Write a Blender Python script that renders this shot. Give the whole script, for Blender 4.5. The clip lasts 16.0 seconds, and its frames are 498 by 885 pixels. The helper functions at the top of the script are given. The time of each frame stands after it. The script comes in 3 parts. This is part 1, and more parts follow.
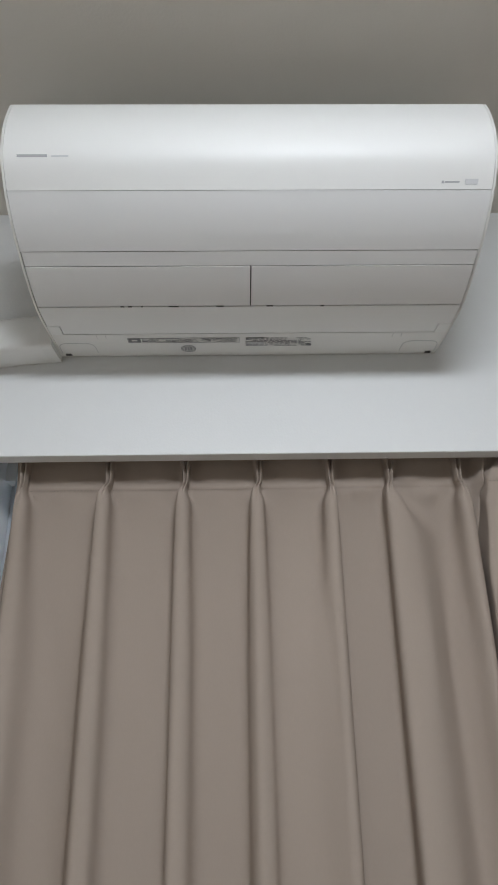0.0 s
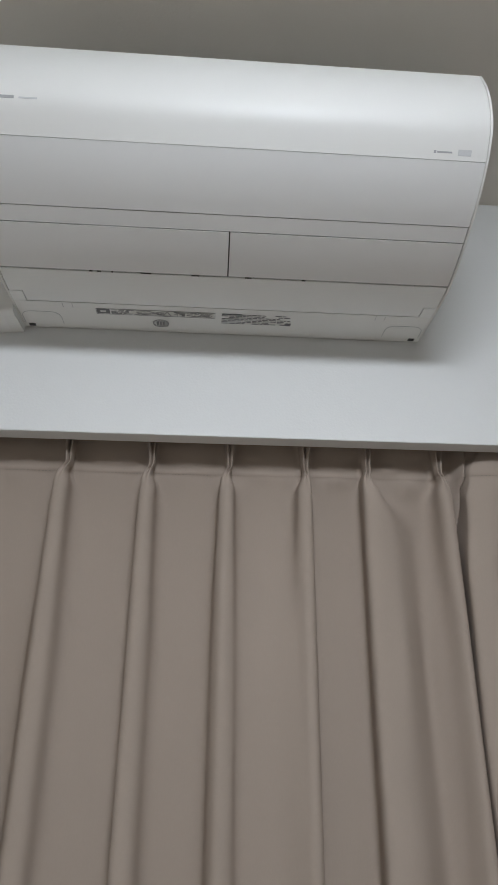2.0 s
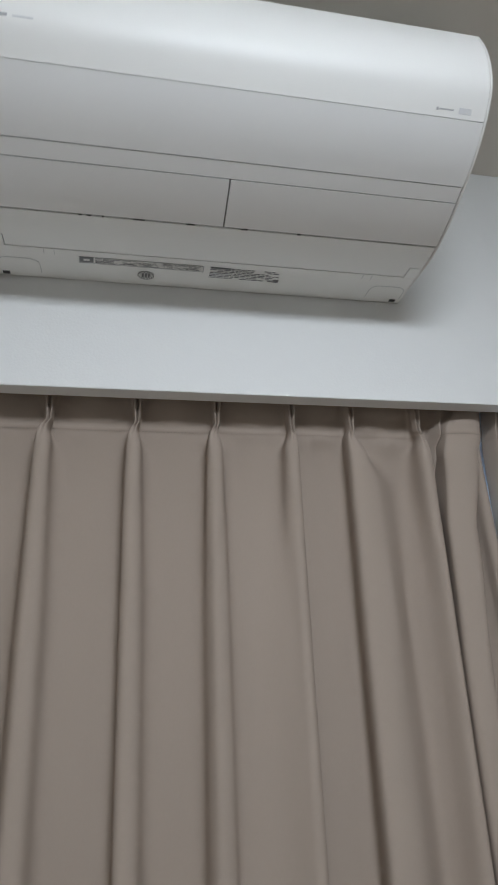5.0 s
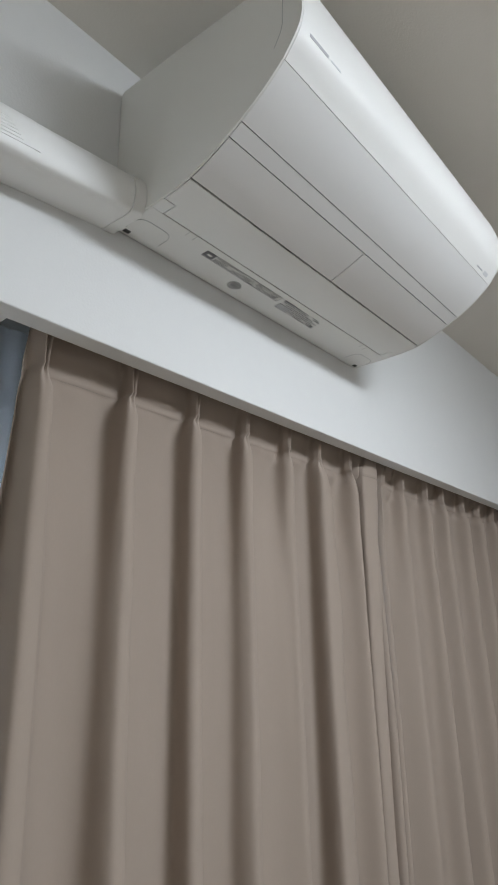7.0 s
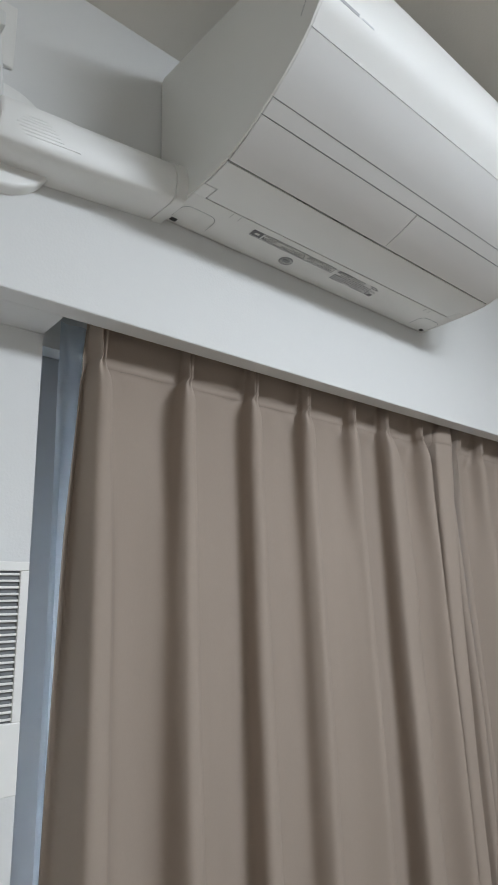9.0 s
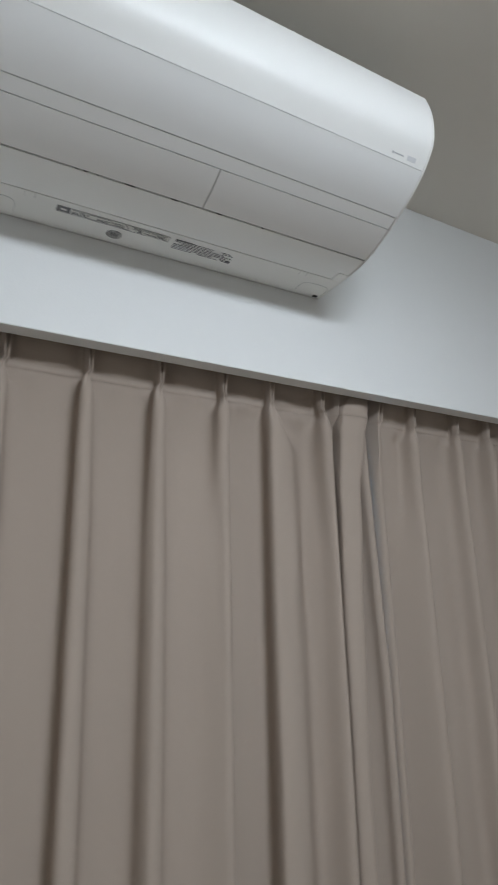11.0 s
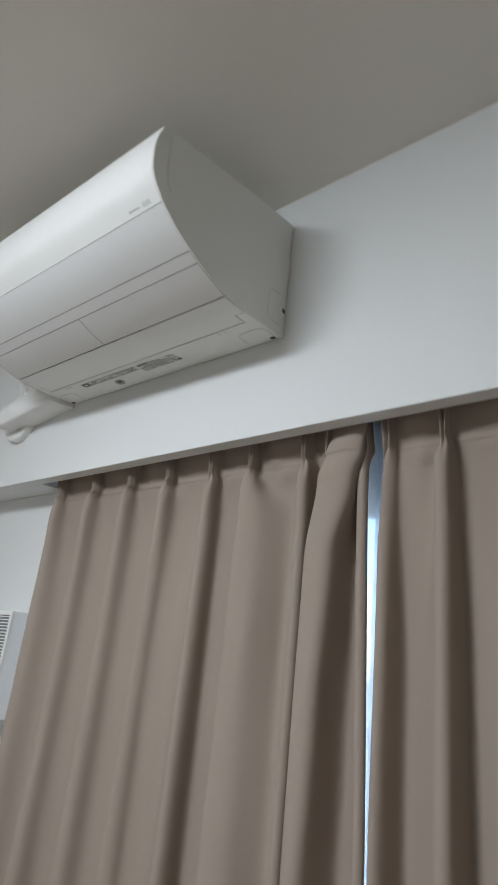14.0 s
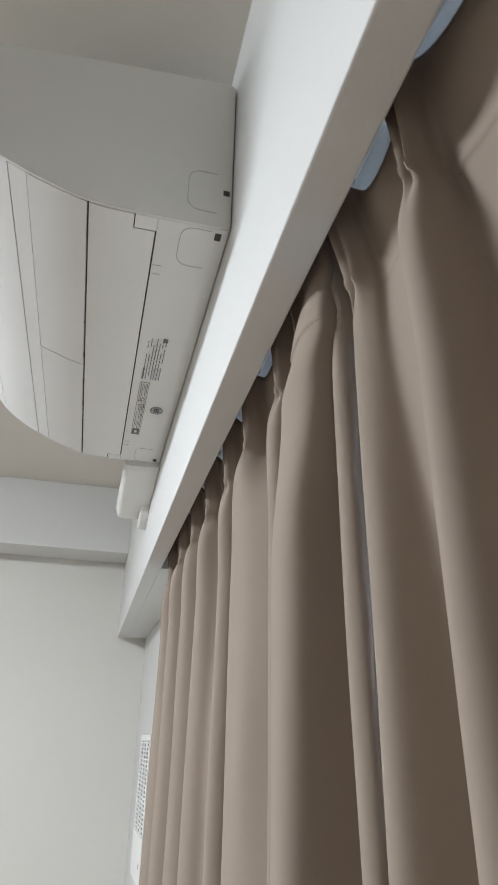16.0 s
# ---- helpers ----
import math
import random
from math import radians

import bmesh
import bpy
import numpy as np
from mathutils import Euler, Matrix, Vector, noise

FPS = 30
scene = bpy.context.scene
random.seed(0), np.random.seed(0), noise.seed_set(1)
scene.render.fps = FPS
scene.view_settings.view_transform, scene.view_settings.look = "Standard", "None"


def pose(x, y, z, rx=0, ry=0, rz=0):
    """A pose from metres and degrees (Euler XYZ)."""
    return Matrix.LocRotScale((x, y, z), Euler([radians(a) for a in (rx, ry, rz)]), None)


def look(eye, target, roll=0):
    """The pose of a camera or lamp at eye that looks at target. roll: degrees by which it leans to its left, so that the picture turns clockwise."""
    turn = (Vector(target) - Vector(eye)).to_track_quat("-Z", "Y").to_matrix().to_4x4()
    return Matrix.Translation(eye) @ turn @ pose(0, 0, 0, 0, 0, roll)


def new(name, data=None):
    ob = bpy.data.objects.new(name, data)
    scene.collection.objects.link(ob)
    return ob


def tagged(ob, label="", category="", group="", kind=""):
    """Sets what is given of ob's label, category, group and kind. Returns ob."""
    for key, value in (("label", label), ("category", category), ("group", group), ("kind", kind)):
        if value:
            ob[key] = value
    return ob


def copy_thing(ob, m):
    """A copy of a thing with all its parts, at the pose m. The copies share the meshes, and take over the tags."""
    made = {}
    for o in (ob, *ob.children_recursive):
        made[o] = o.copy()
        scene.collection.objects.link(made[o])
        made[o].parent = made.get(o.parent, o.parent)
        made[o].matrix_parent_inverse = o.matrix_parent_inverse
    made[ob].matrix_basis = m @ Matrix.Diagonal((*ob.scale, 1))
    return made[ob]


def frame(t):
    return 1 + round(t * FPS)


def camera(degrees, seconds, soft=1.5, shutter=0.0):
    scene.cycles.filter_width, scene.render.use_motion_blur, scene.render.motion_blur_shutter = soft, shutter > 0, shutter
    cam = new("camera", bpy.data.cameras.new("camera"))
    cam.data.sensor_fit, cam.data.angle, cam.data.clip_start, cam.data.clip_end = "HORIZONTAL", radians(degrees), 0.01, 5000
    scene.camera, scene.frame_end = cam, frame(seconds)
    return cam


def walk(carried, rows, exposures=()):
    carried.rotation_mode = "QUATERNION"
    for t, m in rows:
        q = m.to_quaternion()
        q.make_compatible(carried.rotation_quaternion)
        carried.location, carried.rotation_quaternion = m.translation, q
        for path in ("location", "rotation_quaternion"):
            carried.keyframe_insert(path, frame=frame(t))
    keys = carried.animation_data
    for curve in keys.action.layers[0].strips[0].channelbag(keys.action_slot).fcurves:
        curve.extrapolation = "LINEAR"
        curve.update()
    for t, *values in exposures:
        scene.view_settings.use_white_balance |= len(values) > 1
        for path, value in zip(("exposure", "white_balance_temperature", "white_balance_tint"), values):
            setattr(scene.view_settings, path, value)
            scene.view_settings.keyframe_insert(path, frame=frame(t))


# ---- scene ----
cam = camera(44.3, 16.0, soft=1.15, shutter=0.5)
PATH = [
    (0, (-0.026, -0.16, 1.588), (0.01, 1.714, 2.288), -1.0),
    (0.5, (-0.018, -0.111, 1.627), (-0.005, 1.755, 2.346), 0.4),
    (1, (-0.004, -0.099, 1.563), (0.055, 1.76, 2.3), 0.1),
    (1.5, (-0.008, -0.078, 1.556), (0.091, 1.781, 2.286), 0.6),
    (2, (-0.014, -0.073, 1.558), (0.098, 1.782, 2.298), 0.5),
    (2.5, (-0.017, -0.068, 1.555), (0.107, 1.789, 2.287), -0.3),
    (3, (-0.035, -0.072, 1.553), (0.134, 1.778, 2.295), 0.1),
    (3.5, (-0.036, -0.064, 1.548), (0.188, 1.791, 2.259), -0.0),
    (4, (-0.043, -0.06, 1.546), (0.202, 1.799, 2.241), 0.1),
    (4.5, (-0.051, -0.068, 1.549), (0.196, 1.79, 2.244), 0.5),
    (4.7, (-0.068, -0.065, 1.529), (0.201, 1.798, 2.206), -0.5),
    (6.8, (-0.93, 0.271, 1.54), (0.484, 1.549, 2.147), -1.9),
    (7, (-0.944, 0.244, 1.538), (0.51, 1.477, 2.142), -1.0),
    (7.5, (-0.984, 0.277, 1.531), (0.463, 1.545, 2.08), 0.7),
    (8, (-0.987, 0.284, 1.534), (0.466, 1.549, 2.072), 0.2),
    (8.2, (-0.987, 0.279, 1.549), (0.453, 1.56, 2.08), -0.2),
    (10.3, (-0.64, -0.091, 1.536), (0.296, 1.582, 2.107), -3.1),
    (10.5, (-0.594, -0.123, 1.519), (0.389, 1.507, 2.131), -4.6),
    (11, (-0.422, -0.098, 1.479), (0.519, 1.583, 2.016), -1.2),
    (11.5, (-0.158, -0.211, 1.502), (0.484, 1.594, 2.075), -1.6),
    (12, (0.131, -0.316, 1.507), (0.389, 1.593, 2.043), -0.8),
    (12.5, (0.396, -0.227, 1.51), (0.372, 1.685, 2.097), 1.8),
    (13, (0.728, -0.23, 1.51), (0.24, 1.63, 2.061), 3.0),
    (13.5, (0.956, -0.134, 1.53), (0.089, 1.546, 2.183), 1.5),
    (14, (1.167, 0.091, 1.543), (-0.101, 1.483, 2.217), 6.1),
    (14.5, (1.191, 0.299, 1.541), (-0.248, 1.518, 2.207), -0.8),
    (15, (1.108, 0.544, 1.565), (-0.472, 1.536, 2.285), 3.0),
    (15.5, (1.032, 0.807, 1.593), (-0.684, 1.36, 2.459), 3.0),
    (16, (1.003, 0.891, 1.599), (-0.738, 1.32, 2.486), 1.1),
]
EXPOSURES = [(0, 2.35, 6450, 10), (0.5, 2.29, 6450, 10), (2.0, 2.23, 6420, 10), (4.7, 2.25, 6300, 9), (6.8, 2.49, 6380, 9), (8.2, 2.52, 6380, 9),
             (10.5, 2.36, 6220, 8), (12.5, 2.33, 6280, 8), (13.2, 2.32, 6320, 8), (14.5, 2.43, 6400, 8), (15.0, 2.50, 6450, 8), (15.5, 2.73, 6520, 9), (16.0, 2.89, 6540, 9)]
walk(cam, [(t, look(eye, target, roll)) for t, eye, target, roll in PATH], EXPOSURES)

# ---------------------------------------------------------------- light
world = bpy.data.worlds.new("sky")
scene.world = world
world.use_nodes = True
wn = world.node_tree
sky = wn.nodes.new("ShaderNodeTexSky")
sky.sky_type = "NISHITA"
sky.sun_disc = False
sky.sun_elevation = radians(45)
sky.sun_rotation = radians(45)
wn.links.new(sky.outputs[0], wn.nodes["Background"].inputs[0])
wn.nodes["Background"].inputs[1].default_value = 0.15

sun_data = bpy.data.lights.new("sun", "SUN")
sun_data.energy, sun_data.angle, sun_data.color = 0.7, radians(12), (1.0, 0.98, 0.95)
sun = new("sun", sun_data)
sun.matrix_world = look((0, 0, 0), (-0.50, -0.50, -0.71))


# ---------------------------------------------------------------- materials
def material(name, colour, rough=0.5, vary=0.06, grain=60.0, bump=0.1, fine=400.0, dist=0.001, spec=0.5, metal=0.0, stretch=(1, 1, 1), tint=None):
    m = bpy.data.materials.new(name)
    m.use_nodes = True
    nt = m.node_tree
    b = nt.nodes["Principled BSDF"]
    b.inputs["Metallic"].default_value = metal
    b.inputs["Specular IOR Level"].default_value = spec
    tc = nt.nodes.new("ShaderNodeTexCoord")
    mp = nt.nodes.new("ShaderNodeMapping")
    mp.inputs["Scale"].default_value = stretch
    nt.links.new(tc.outputs["Object"], mp.inputs[0])
    big = nt.nodes.new("ShaderNodeTexNoise")
    big.inputs["Scale"].default_value = 3.0
    big.inputs["Detail"].default_value = 4.0
    nt.links.new(mp.outputs[0], big.inputs["Vector"])
    mid = nt.nodes.new("ShaderNodeTexNoise")
    mid.inputs["Scale"].default_value = grain
    mid.inputs["Detail"].default_value = 3.0
    nt.links.new(mp.outputs[0], mid.inputs["Vector"])
    add = nt.nodes.new("ShaderNodeMath")
    add.operation = "MULTIPLY_ADD"
    nt.links.new(mid.outputs["Fac"], add.inputs[0])
    add.inputs[1].default_value = 0.5
    half = nt.nodes.new("ShaderNodeMath")
    half.operation = "MULTIPLY"
    nt.links.new(big.outputs["Fac"], half.inputs[0])
    half.inputs[1].default_value = 0.5
    nt.links.new(half.outputs[0], add.inputs[2])
    ramp = nt.nodes.new("ShaderNodeMix")
    ramp.data_type = "RGBA"
    low = tint if tint else tuple(c * (1 - vary) for c in colour)
    high = tuple(min(1.0, c * (1 + vary)) for c in colour)
    ramp.inputs["A"].default_value = (*low, 1)
    ramp.inputs["B"].default_value = (*high, 1)
    nt.links.new(add.outputs[0], ramp.inputs["Factor"])
    nt.links.new(ramp.outputs["Result"], b.inputs["Base Color"])
    rr = nt.nodes.new("ShaderNodeMapRange")
    rr.inputs["To Min"].default_value = max(0.02, rough - 0.05)
    rr.inputs["To Max"].default_value = min(1.0, rough + 0.05)
    nt.links.new(mid.outputs["Fac"], rr.inputs["Value"])
    nt.links.new(rr.outputs[0], b.inputs["Roughness"])
    if bump:
        f = nt.nodes.new("ShaderNodeTexNoise")
        f.inputs["Scale"].default_value = fine
        f.inputs["Detail"].default_value = 3.0
        nt.links.new(mp.outputs[0], f.inputs["Vector"])
        bp = nt.nodes.new("ShaderNodeBump")
        bp.inputs["Strength"].default_value = bump
        bp.inputs["Distance"].default_value = dist
        nt.links.new(f.outputs["Fac"], bp.inputs["Height"])
        nt.links.new(bp.outputs[0], b.inputs["Normal"])
    return m


WALLPAPER = material("white_wallpaper", (0.735, 0.735, 0.722), 0.75, 0.02, 40, 0.25, 230, 0.0012, 0.25)
# the white wallpaper again, with warm bounce light from the floor in its colour
BOUNCE_PAPER = material("bounce_tinted_wallpaper", (0.77, 0.75, 0.71), 0.75, 0.02, 40, 0.25, 230, 0.0012, 0.25)
CEILING = material("ceiling_paper", (0.765, 0.729, 0.667), 0.85, 0.02, 30, 0.25, 200, 0.0012, 0.2)
FLOOR = material("wood_floor", (0.36, 0.305, 0.25), 0.45, 0.25, 25, 0.15, 150, 0.001, 0.4, stretch=(1, 8, 1))
FABRIC = material("beige_curtain_cloth", (0.338, 0.2755, 0.2285), 0.88, 0.06, 260, 0.16, 1500, 0.0003, 0.14, stretch=(1.6, 1.6, 0.6))
STITCH = material("stitching_thread", (0.22, 0.178, 0.145), 0.9, 0.1, 200, 0.0)
FILTER = material("grey_filter", (0.20, 0.205, 0.21), 0.9, 0.1, 200, 0.0)
PLASTIC = material("white_gloss_plastic", (0.805, 0.795, 0.765), 0.46, 0.012, 12, 0.03, 300, 0.0004, 0.5)
PANEL = material("white_satin_plastic", (0.81, 0.808, 0.795), 0.45, 0.015, 12, 0.03, 300, 0.0004, 0.45)
AGED = material("ivory_plastic", (0.80, 0.795, 0.765), 0.5, 0.03, 14, 0.04, 300, 0.0004, 0.4)
CASING = material("side_casing_plastic", (0.77, 0.762, 0.722), 0.45, 0.02, 14, 0.04, 300, 0.0004, 0.4)
DUCT = material("pvc_duct_cover", (0.82, 0.815, 0.79), 0.42, 0.015, 14, 0.03, 200, 0.0004, 0.5)
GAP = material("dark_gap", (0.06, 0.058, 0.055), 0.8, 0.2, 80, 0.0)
SOOT = material("dust_in_seam", (0.06, 0.055, 0.05), 0.95, 0.3, 200, 0.3, 500)
MARK = material("maker_mark_print", (0.40, 0.40, 0.40), 0.5, 0.08, 300, 0.0)
BADGE = material("badge_print", (0.62, 0.62, 0.62), 0.5, 0.12, 400, 0.0)
INK = material("grey_print", (0.17, 0.17, 0.175), 0.6, 0.15, 300, 0.0)
PALE_INK = material("pale_grey_print", (0.42, 0.42, 0.42), 0.6, 0.08, 300, 0.0)
LABEL = material("label_film", (0.70, 0.69, 0.65), 0.4, 0.02, 60, 0.0)
ALU = material("window_frame_metal", (0.55, 0.57, 0.60), 0.4, 0.04, 50, 0.05, 300, metal=0.0, spec=0.5)
RAIL = material("white_rail_metal", (0.78, 0.78, 0.77), 0.35, 0.02, 40, 0.0)
CLEAR = material("runner_plastic", (0.75, 0.78, 0.82), 0.3, 0.03, 40, 0.0)
LOUVRE_WHITE = material("louvre_plastic", (0.825, 0.828, 0.805), 0.5, 0.02, 14, 0.04, 300, 0.0004, 0.4)
CABLE = material("cable_sheath", (0.72, 0.72, 0.70), 0.5, 0.03, 60, 0.0)

LAMP = bpy.data.materials.new("lit_diffuser")
LAMP.use_nodes = True
le = LAMP.node_tree.nodes["Principled BSDF"]
le.inputs["Base Color"].default_value = (0.8, 0.8, 0.8, 1)
le.inputs["Emission Color"].default_value = (0.866, 0.928, 1.0, 1)
le.inputs["Emission Strength"].default_value = 11.0

GLASS = bpy.data.materials.new("window_glass")
GLASS.use_nodes = True
g = GLASS.node_tree.nodes["Principled BSDF"]
g.inputs["Base Color"].default_value = (0.95, 0.98, 1.0, 1)
g.inputs["Transmission Weight"].default_value = 1.0
g.inputs["Roughness"].default_value = 0.02
g.inputs["IOR"].default_value = 1.45

LACE = bpy.data.materials.new("sheer_lace")
LACE.use_nodes = True
lt = LACE.node_tree
lt.nodes.remove(lt.nodes["Principled BSDF"])
d1 = lt.nodes.new("ShaderNodeBsdfDiffuse")
d1.inputs["Color"].default_value = (0.80, 0.82, 0.86, 1)
d2 = lt.nodes.new("ShaderNodeBsdfTranslucent")
d2.inputs["Color"].default_value = (0.71, 0.775, 0.83, 1)
d3 = lt.nodes.new("ShaderNodeBsdfTransparent")
d3.inputs["Color"].default_value = (0.85, 0.915, 0.965, 1)
weave = lt.nodes.new("ShaderNodeTexNoise")
weave.inputs["Scale"].default_value = 700
mixa = lt.nodes.new("ShaderNodeMixShader")
mixa.inputs[0].default_value = 0.72
mixb = lt.nodes.new("ShaderNodeMixShader")
span = lt.nodes.new("ShaderNodeMapRange")
span.inputs["To Min"].default_value = 0.08
span.inputs["To Max"].default_value = 0.50
lt.links.new(weave.outputs["Fac"], span.inputs["Value"])
lt.links.new(span.outputs[0], mixb.inputs[0])
lt.links.new(d1.outputs[0], mixa.inputs[1])
lt.links.new(d2.outputs[0], mixa.inputs[2])
lt.links.new(mixa.outputs[0], mixb.inputs[1])
lt.links.new(d3.outputs[0], mixb.inputs[2])
lt.links.new(mixb.outputs[0], lt.nodes["Material Output"].inputs[0])


# ---------------------------------------------------------------- mesh helpers
def part(name, bm, mat, parent=None, label="", smooth=False):
    me = bpy.data.meshes.new(name)
    bmesh.ops.recalc_face_normals(bm, faces=bm.faces)
    if smooth:
        for e in bm.edges:
            e.smooth = len(e.link_faces) != 2 or e.calc_face_angle(0.0) < 0.7
    bm.to_mesh(me)
    bm.free()
    if smooth:
        for p in me.polygons:
            p.use_smooth = True
    me.materials.append(mat)
    ob = new(name, me)
    if parent is not None:
        ob.parent = parent
    if label:
        tagged(ob, label=label)
    return ob


def thing(name, label, category, at=(0, 0, 0), group=""):
    e = new(name)
    e.location = at
    e.empty_display_size = 0.05
    return tagged(e, label, category, group)


def box(lo, hi, bevel=0.0, bm=None, seg=2):
    own = bmesh.new()
    bmesh.ops.create_cube(own, size=1)
    for v in own.verts:
        v.co = Vector([lo[i] if v.co[i] < 0 else hi[i] for i in range(3)])
    if bevel:
        bmesh.ops.bevel(own, geom=own.edges[:], offset=bevel, segments=seg, affect="EDGES", profile=0.5)
    if bm is None:
        return own
    tmp = bpy.data.meshes.new("tmp")
    own.to_mesh(tmp)
    own.free()
    bm.from_mesh(tmp)
    bpy.data.meshes.remove(tmp)
    return bm


def extrude_x(outline, x0, x1, bevel=0.0):
    """A solid with the closed outline of (y, z) points, from x0 to x1."""
    bm = bmesh.new()
    a = [bm.verts.new((x0, y, z)) for y, z in outline]
    b = [bm.verts.new((x1, y, z)) for y, z in outline]
    n = len(outline)
    for i in range(n):
        bm.faces.new((a[i], a[(i + 1) % n], b[(i + 1) % n], b[i]))
    f0, f1 = bm.faces.new(a), bm.faces.new(b[::-1])
    if bevel:
        edges = set(f0.edges) | set(f1.edges)
        bmesh.ops.bevel(bm, geom=list(edges), offset=bevel, segments=2, affect="EDGES", profile=0.5)
    return bm


def disc(radius, depth, seg=40, bevel=0.0):
    """A disc that faces -y, its back at y = 0."""
    bm = bmesh.new()
    bmesh.ops.create_cone(bm, cap_ends=True, segments=seg, radius1=radius, radius2=radius, depth=depth)
    bmesh.ops.rotate(bm, verts=bm.verts, matrix=Matrix.Rotation(radians(90), 3, "X"))
    bmesh.ops.translate(bm, verts=bm.verts, vec=(0, -depth / 2, 0))
    if bevel:
        rim = [e for e in bm.edges if all(abs(v.co.y + depth) < 1e-5 for v in e.verts)]
        bmesh.ops.bevel(bm, geom=rim, offset=bevel, segments=4, affect="EDGES", profile=0.5)
    return bm


def spline(pts, n):
    """Catmull-Rom through the points, n samples a span."""
    out = []
    p = [pts[0]] + list(pts) + [pts[-1]]
    for i in range(1, len(p) - 2):
        for k in range(n):
            t = k / n
            out.append(tuple(0.5 * (2 * b + (c - a) * t + (2 * a - 5 * b + 4 * c - d) * t * t + (3 * b - a - 3 * c + d) * t ** 3)
                             for a, b, c, d in zip(p[i - 1], p[i], p[i + 1], p[i + 2])))
    out.append(tuple(pts[-1]))
    return out


def tube(path, radius, seg=10):
    bm = bmesh.new()
    rings = []
    pts = [Vector(q) for q in path]
    for i, q in enumerate(pts):
        d = (pts[min(i + 1, len(pts) - 1)] - pts[max(i - 1, 0)]).normalized()
        u = d.orthogonal().normalized() if abs(d.y) > 0.9 else d.cross(Vector((0, 1, 0))).normalized()
        w = d.cross(u)
        rings.append([bm.verts.new(q + radius * (math.cos(2 * math.pi * k / seg) * u + math.sin(2 * math.pi * k / seg) * w)) for k in range(seg)])
    for r, s in zip(rings, rings[1:]):
        for k in range(seg):
            bm.faces.new((r[k], r[(k + 1) % seg], s[(k + 1) % seg], s[k]))
    bm.faces.new(rings[0])
    bm.faces.new(rings[-1])
    return bm


# ---------------------------------------------------------------- the room
LEFT, RIGHT, BACK, CEIL = -1.75, 3.1, -3.3, 2.605
BEAM_Y, BEAM_Z, WALL_Y, OUT_Y = 1.01, 2.0, 1.13, 1.36
OPEN_L, OPEN_R, HEAD = -0.553, 1.95, 2.0


def structure(name, bm, mat, label, category):
    return tagged(part(name, bm, mat), label, category, kind="structure")


structure("floor", box((LEFT - 0.15, BACK - 0.15, -0.1), (RIGHT + 0.15, OUT_Y, 0.0)), FLOOR, "brown wooden floor of the room", "floor")
structure("ceiling", box((LEFT - 0.15, BACK - 0.15, CEIL), (RIGHT + 0.15, OUT_Y, CEIL + 0.1)), CEILING, "off-white papered ceiling in shade", "ceiling")
structure("wall_west", box((LEFT - 0.15, BACK, 0), (LEFT, OUT_Y, CEIL)), BOUNCE_PAPER, "white papered side wall under a ceiling beam", "wall")
structure("wall_east", box((RIGHT, BACK, 0), (RIGHT + 0.15, OUT_Y, CEIL)), WALLPAPER, "plain white papered side wall", "wall")
structure("wall_south", box((LEFT - 0.15, BACK - 0.15, 0), (RIGHT + 0.15, BACK, CEIL)), WALLPAPER, "plain white papered back wall", "wall")
structure("side_beam", box((LEFT, BACK, 2.318), (-1.578, BEAM_Y, CEIL), 0.002), WALLPAPER, "white papered beam along the top of the side wall", "beam")

bm = box((LEFT, WALL_Y, 0), (OPEN_L, OUT_Y, BEAM_Z), 0)
box((OPEN_R, WALL_Y, 0), (RIGHT, OUT_Y, BEAM_Z), 0, bm)
structure("wall_north", bm, WALLPAPER, "white papered window wall below the beam", "wall")

# the dropped beam, with a slot for the curtain rails
bm = box((LEFT, BEAM_Y, BEAM_Z), (RIGHT, 1.05, CEIL), 0.0025)
box((LEFT, 1.05, BEAM_Z + 0.0008), (OPEN_L, OUT_Y, CEIL), 0, bm)
box((OPEN_R, 1.05, BEAM_Z + 0.0008), (RIGHT, OUT_Y, CEIL), 0, bm)
box((OPEN_L, 1.05, 2.095), (OPEN_R, OUT_Y, CEIL), 0, bm)
box((OPEN_L, 1.175, HEAD), (OPEN_R, OUT_Y, 2.095), 0, bm)
structure("beam", bm, WALLPAPER, "white papered dropped beam with a curtain slot in its underside", "beam")

# the round ceiling light in the middle of the room, which lights it
lampshade = thing("ceiling_light", "round white ceiling light, switched on", "ceiling light", (0.14, -0.56, CEIL))
bm = bmesh.new()
bmesh.ops.create_uvsphere(bm, u_segments=40, v_segments=24, radius=1.0)
bmesh.ops.delete(bm, geom=[v for v in bm.verts if v.co.z > 0.01], context="VERTS")
bmesh.ops.scale(bm, verts=bm.verts, vec=(0.30, 0.30, 0.07))
bmesh.ops.translate(bm, verts=bm.verts, vec=(0, 0, -0.015))
part("diffuser", bm, LAMP, lampshade, "glowing milky diffuser", True)
bm = bmesh.new()
bmesh.ops.create_cone(bm, cap_ends=True, segments=48, radius1=0.31, radius2=0.31, depth=0.016, matrix=Matrix.Translation((0, 0, -0.008)))
part("base", bm, PLASTIC, lampshade)

# ---------------------------------------------------------------- window
win = tagged(thing("window_1", "sliding window in grey metal frames behind drawn curtains", "window", (0.57, 1.26, 0.0)), kind="structure")


def in_parent(ob, parent):
    ob.matrix_parent_inverse = Matrix.Translation(parent.location).inverted()
    return ob


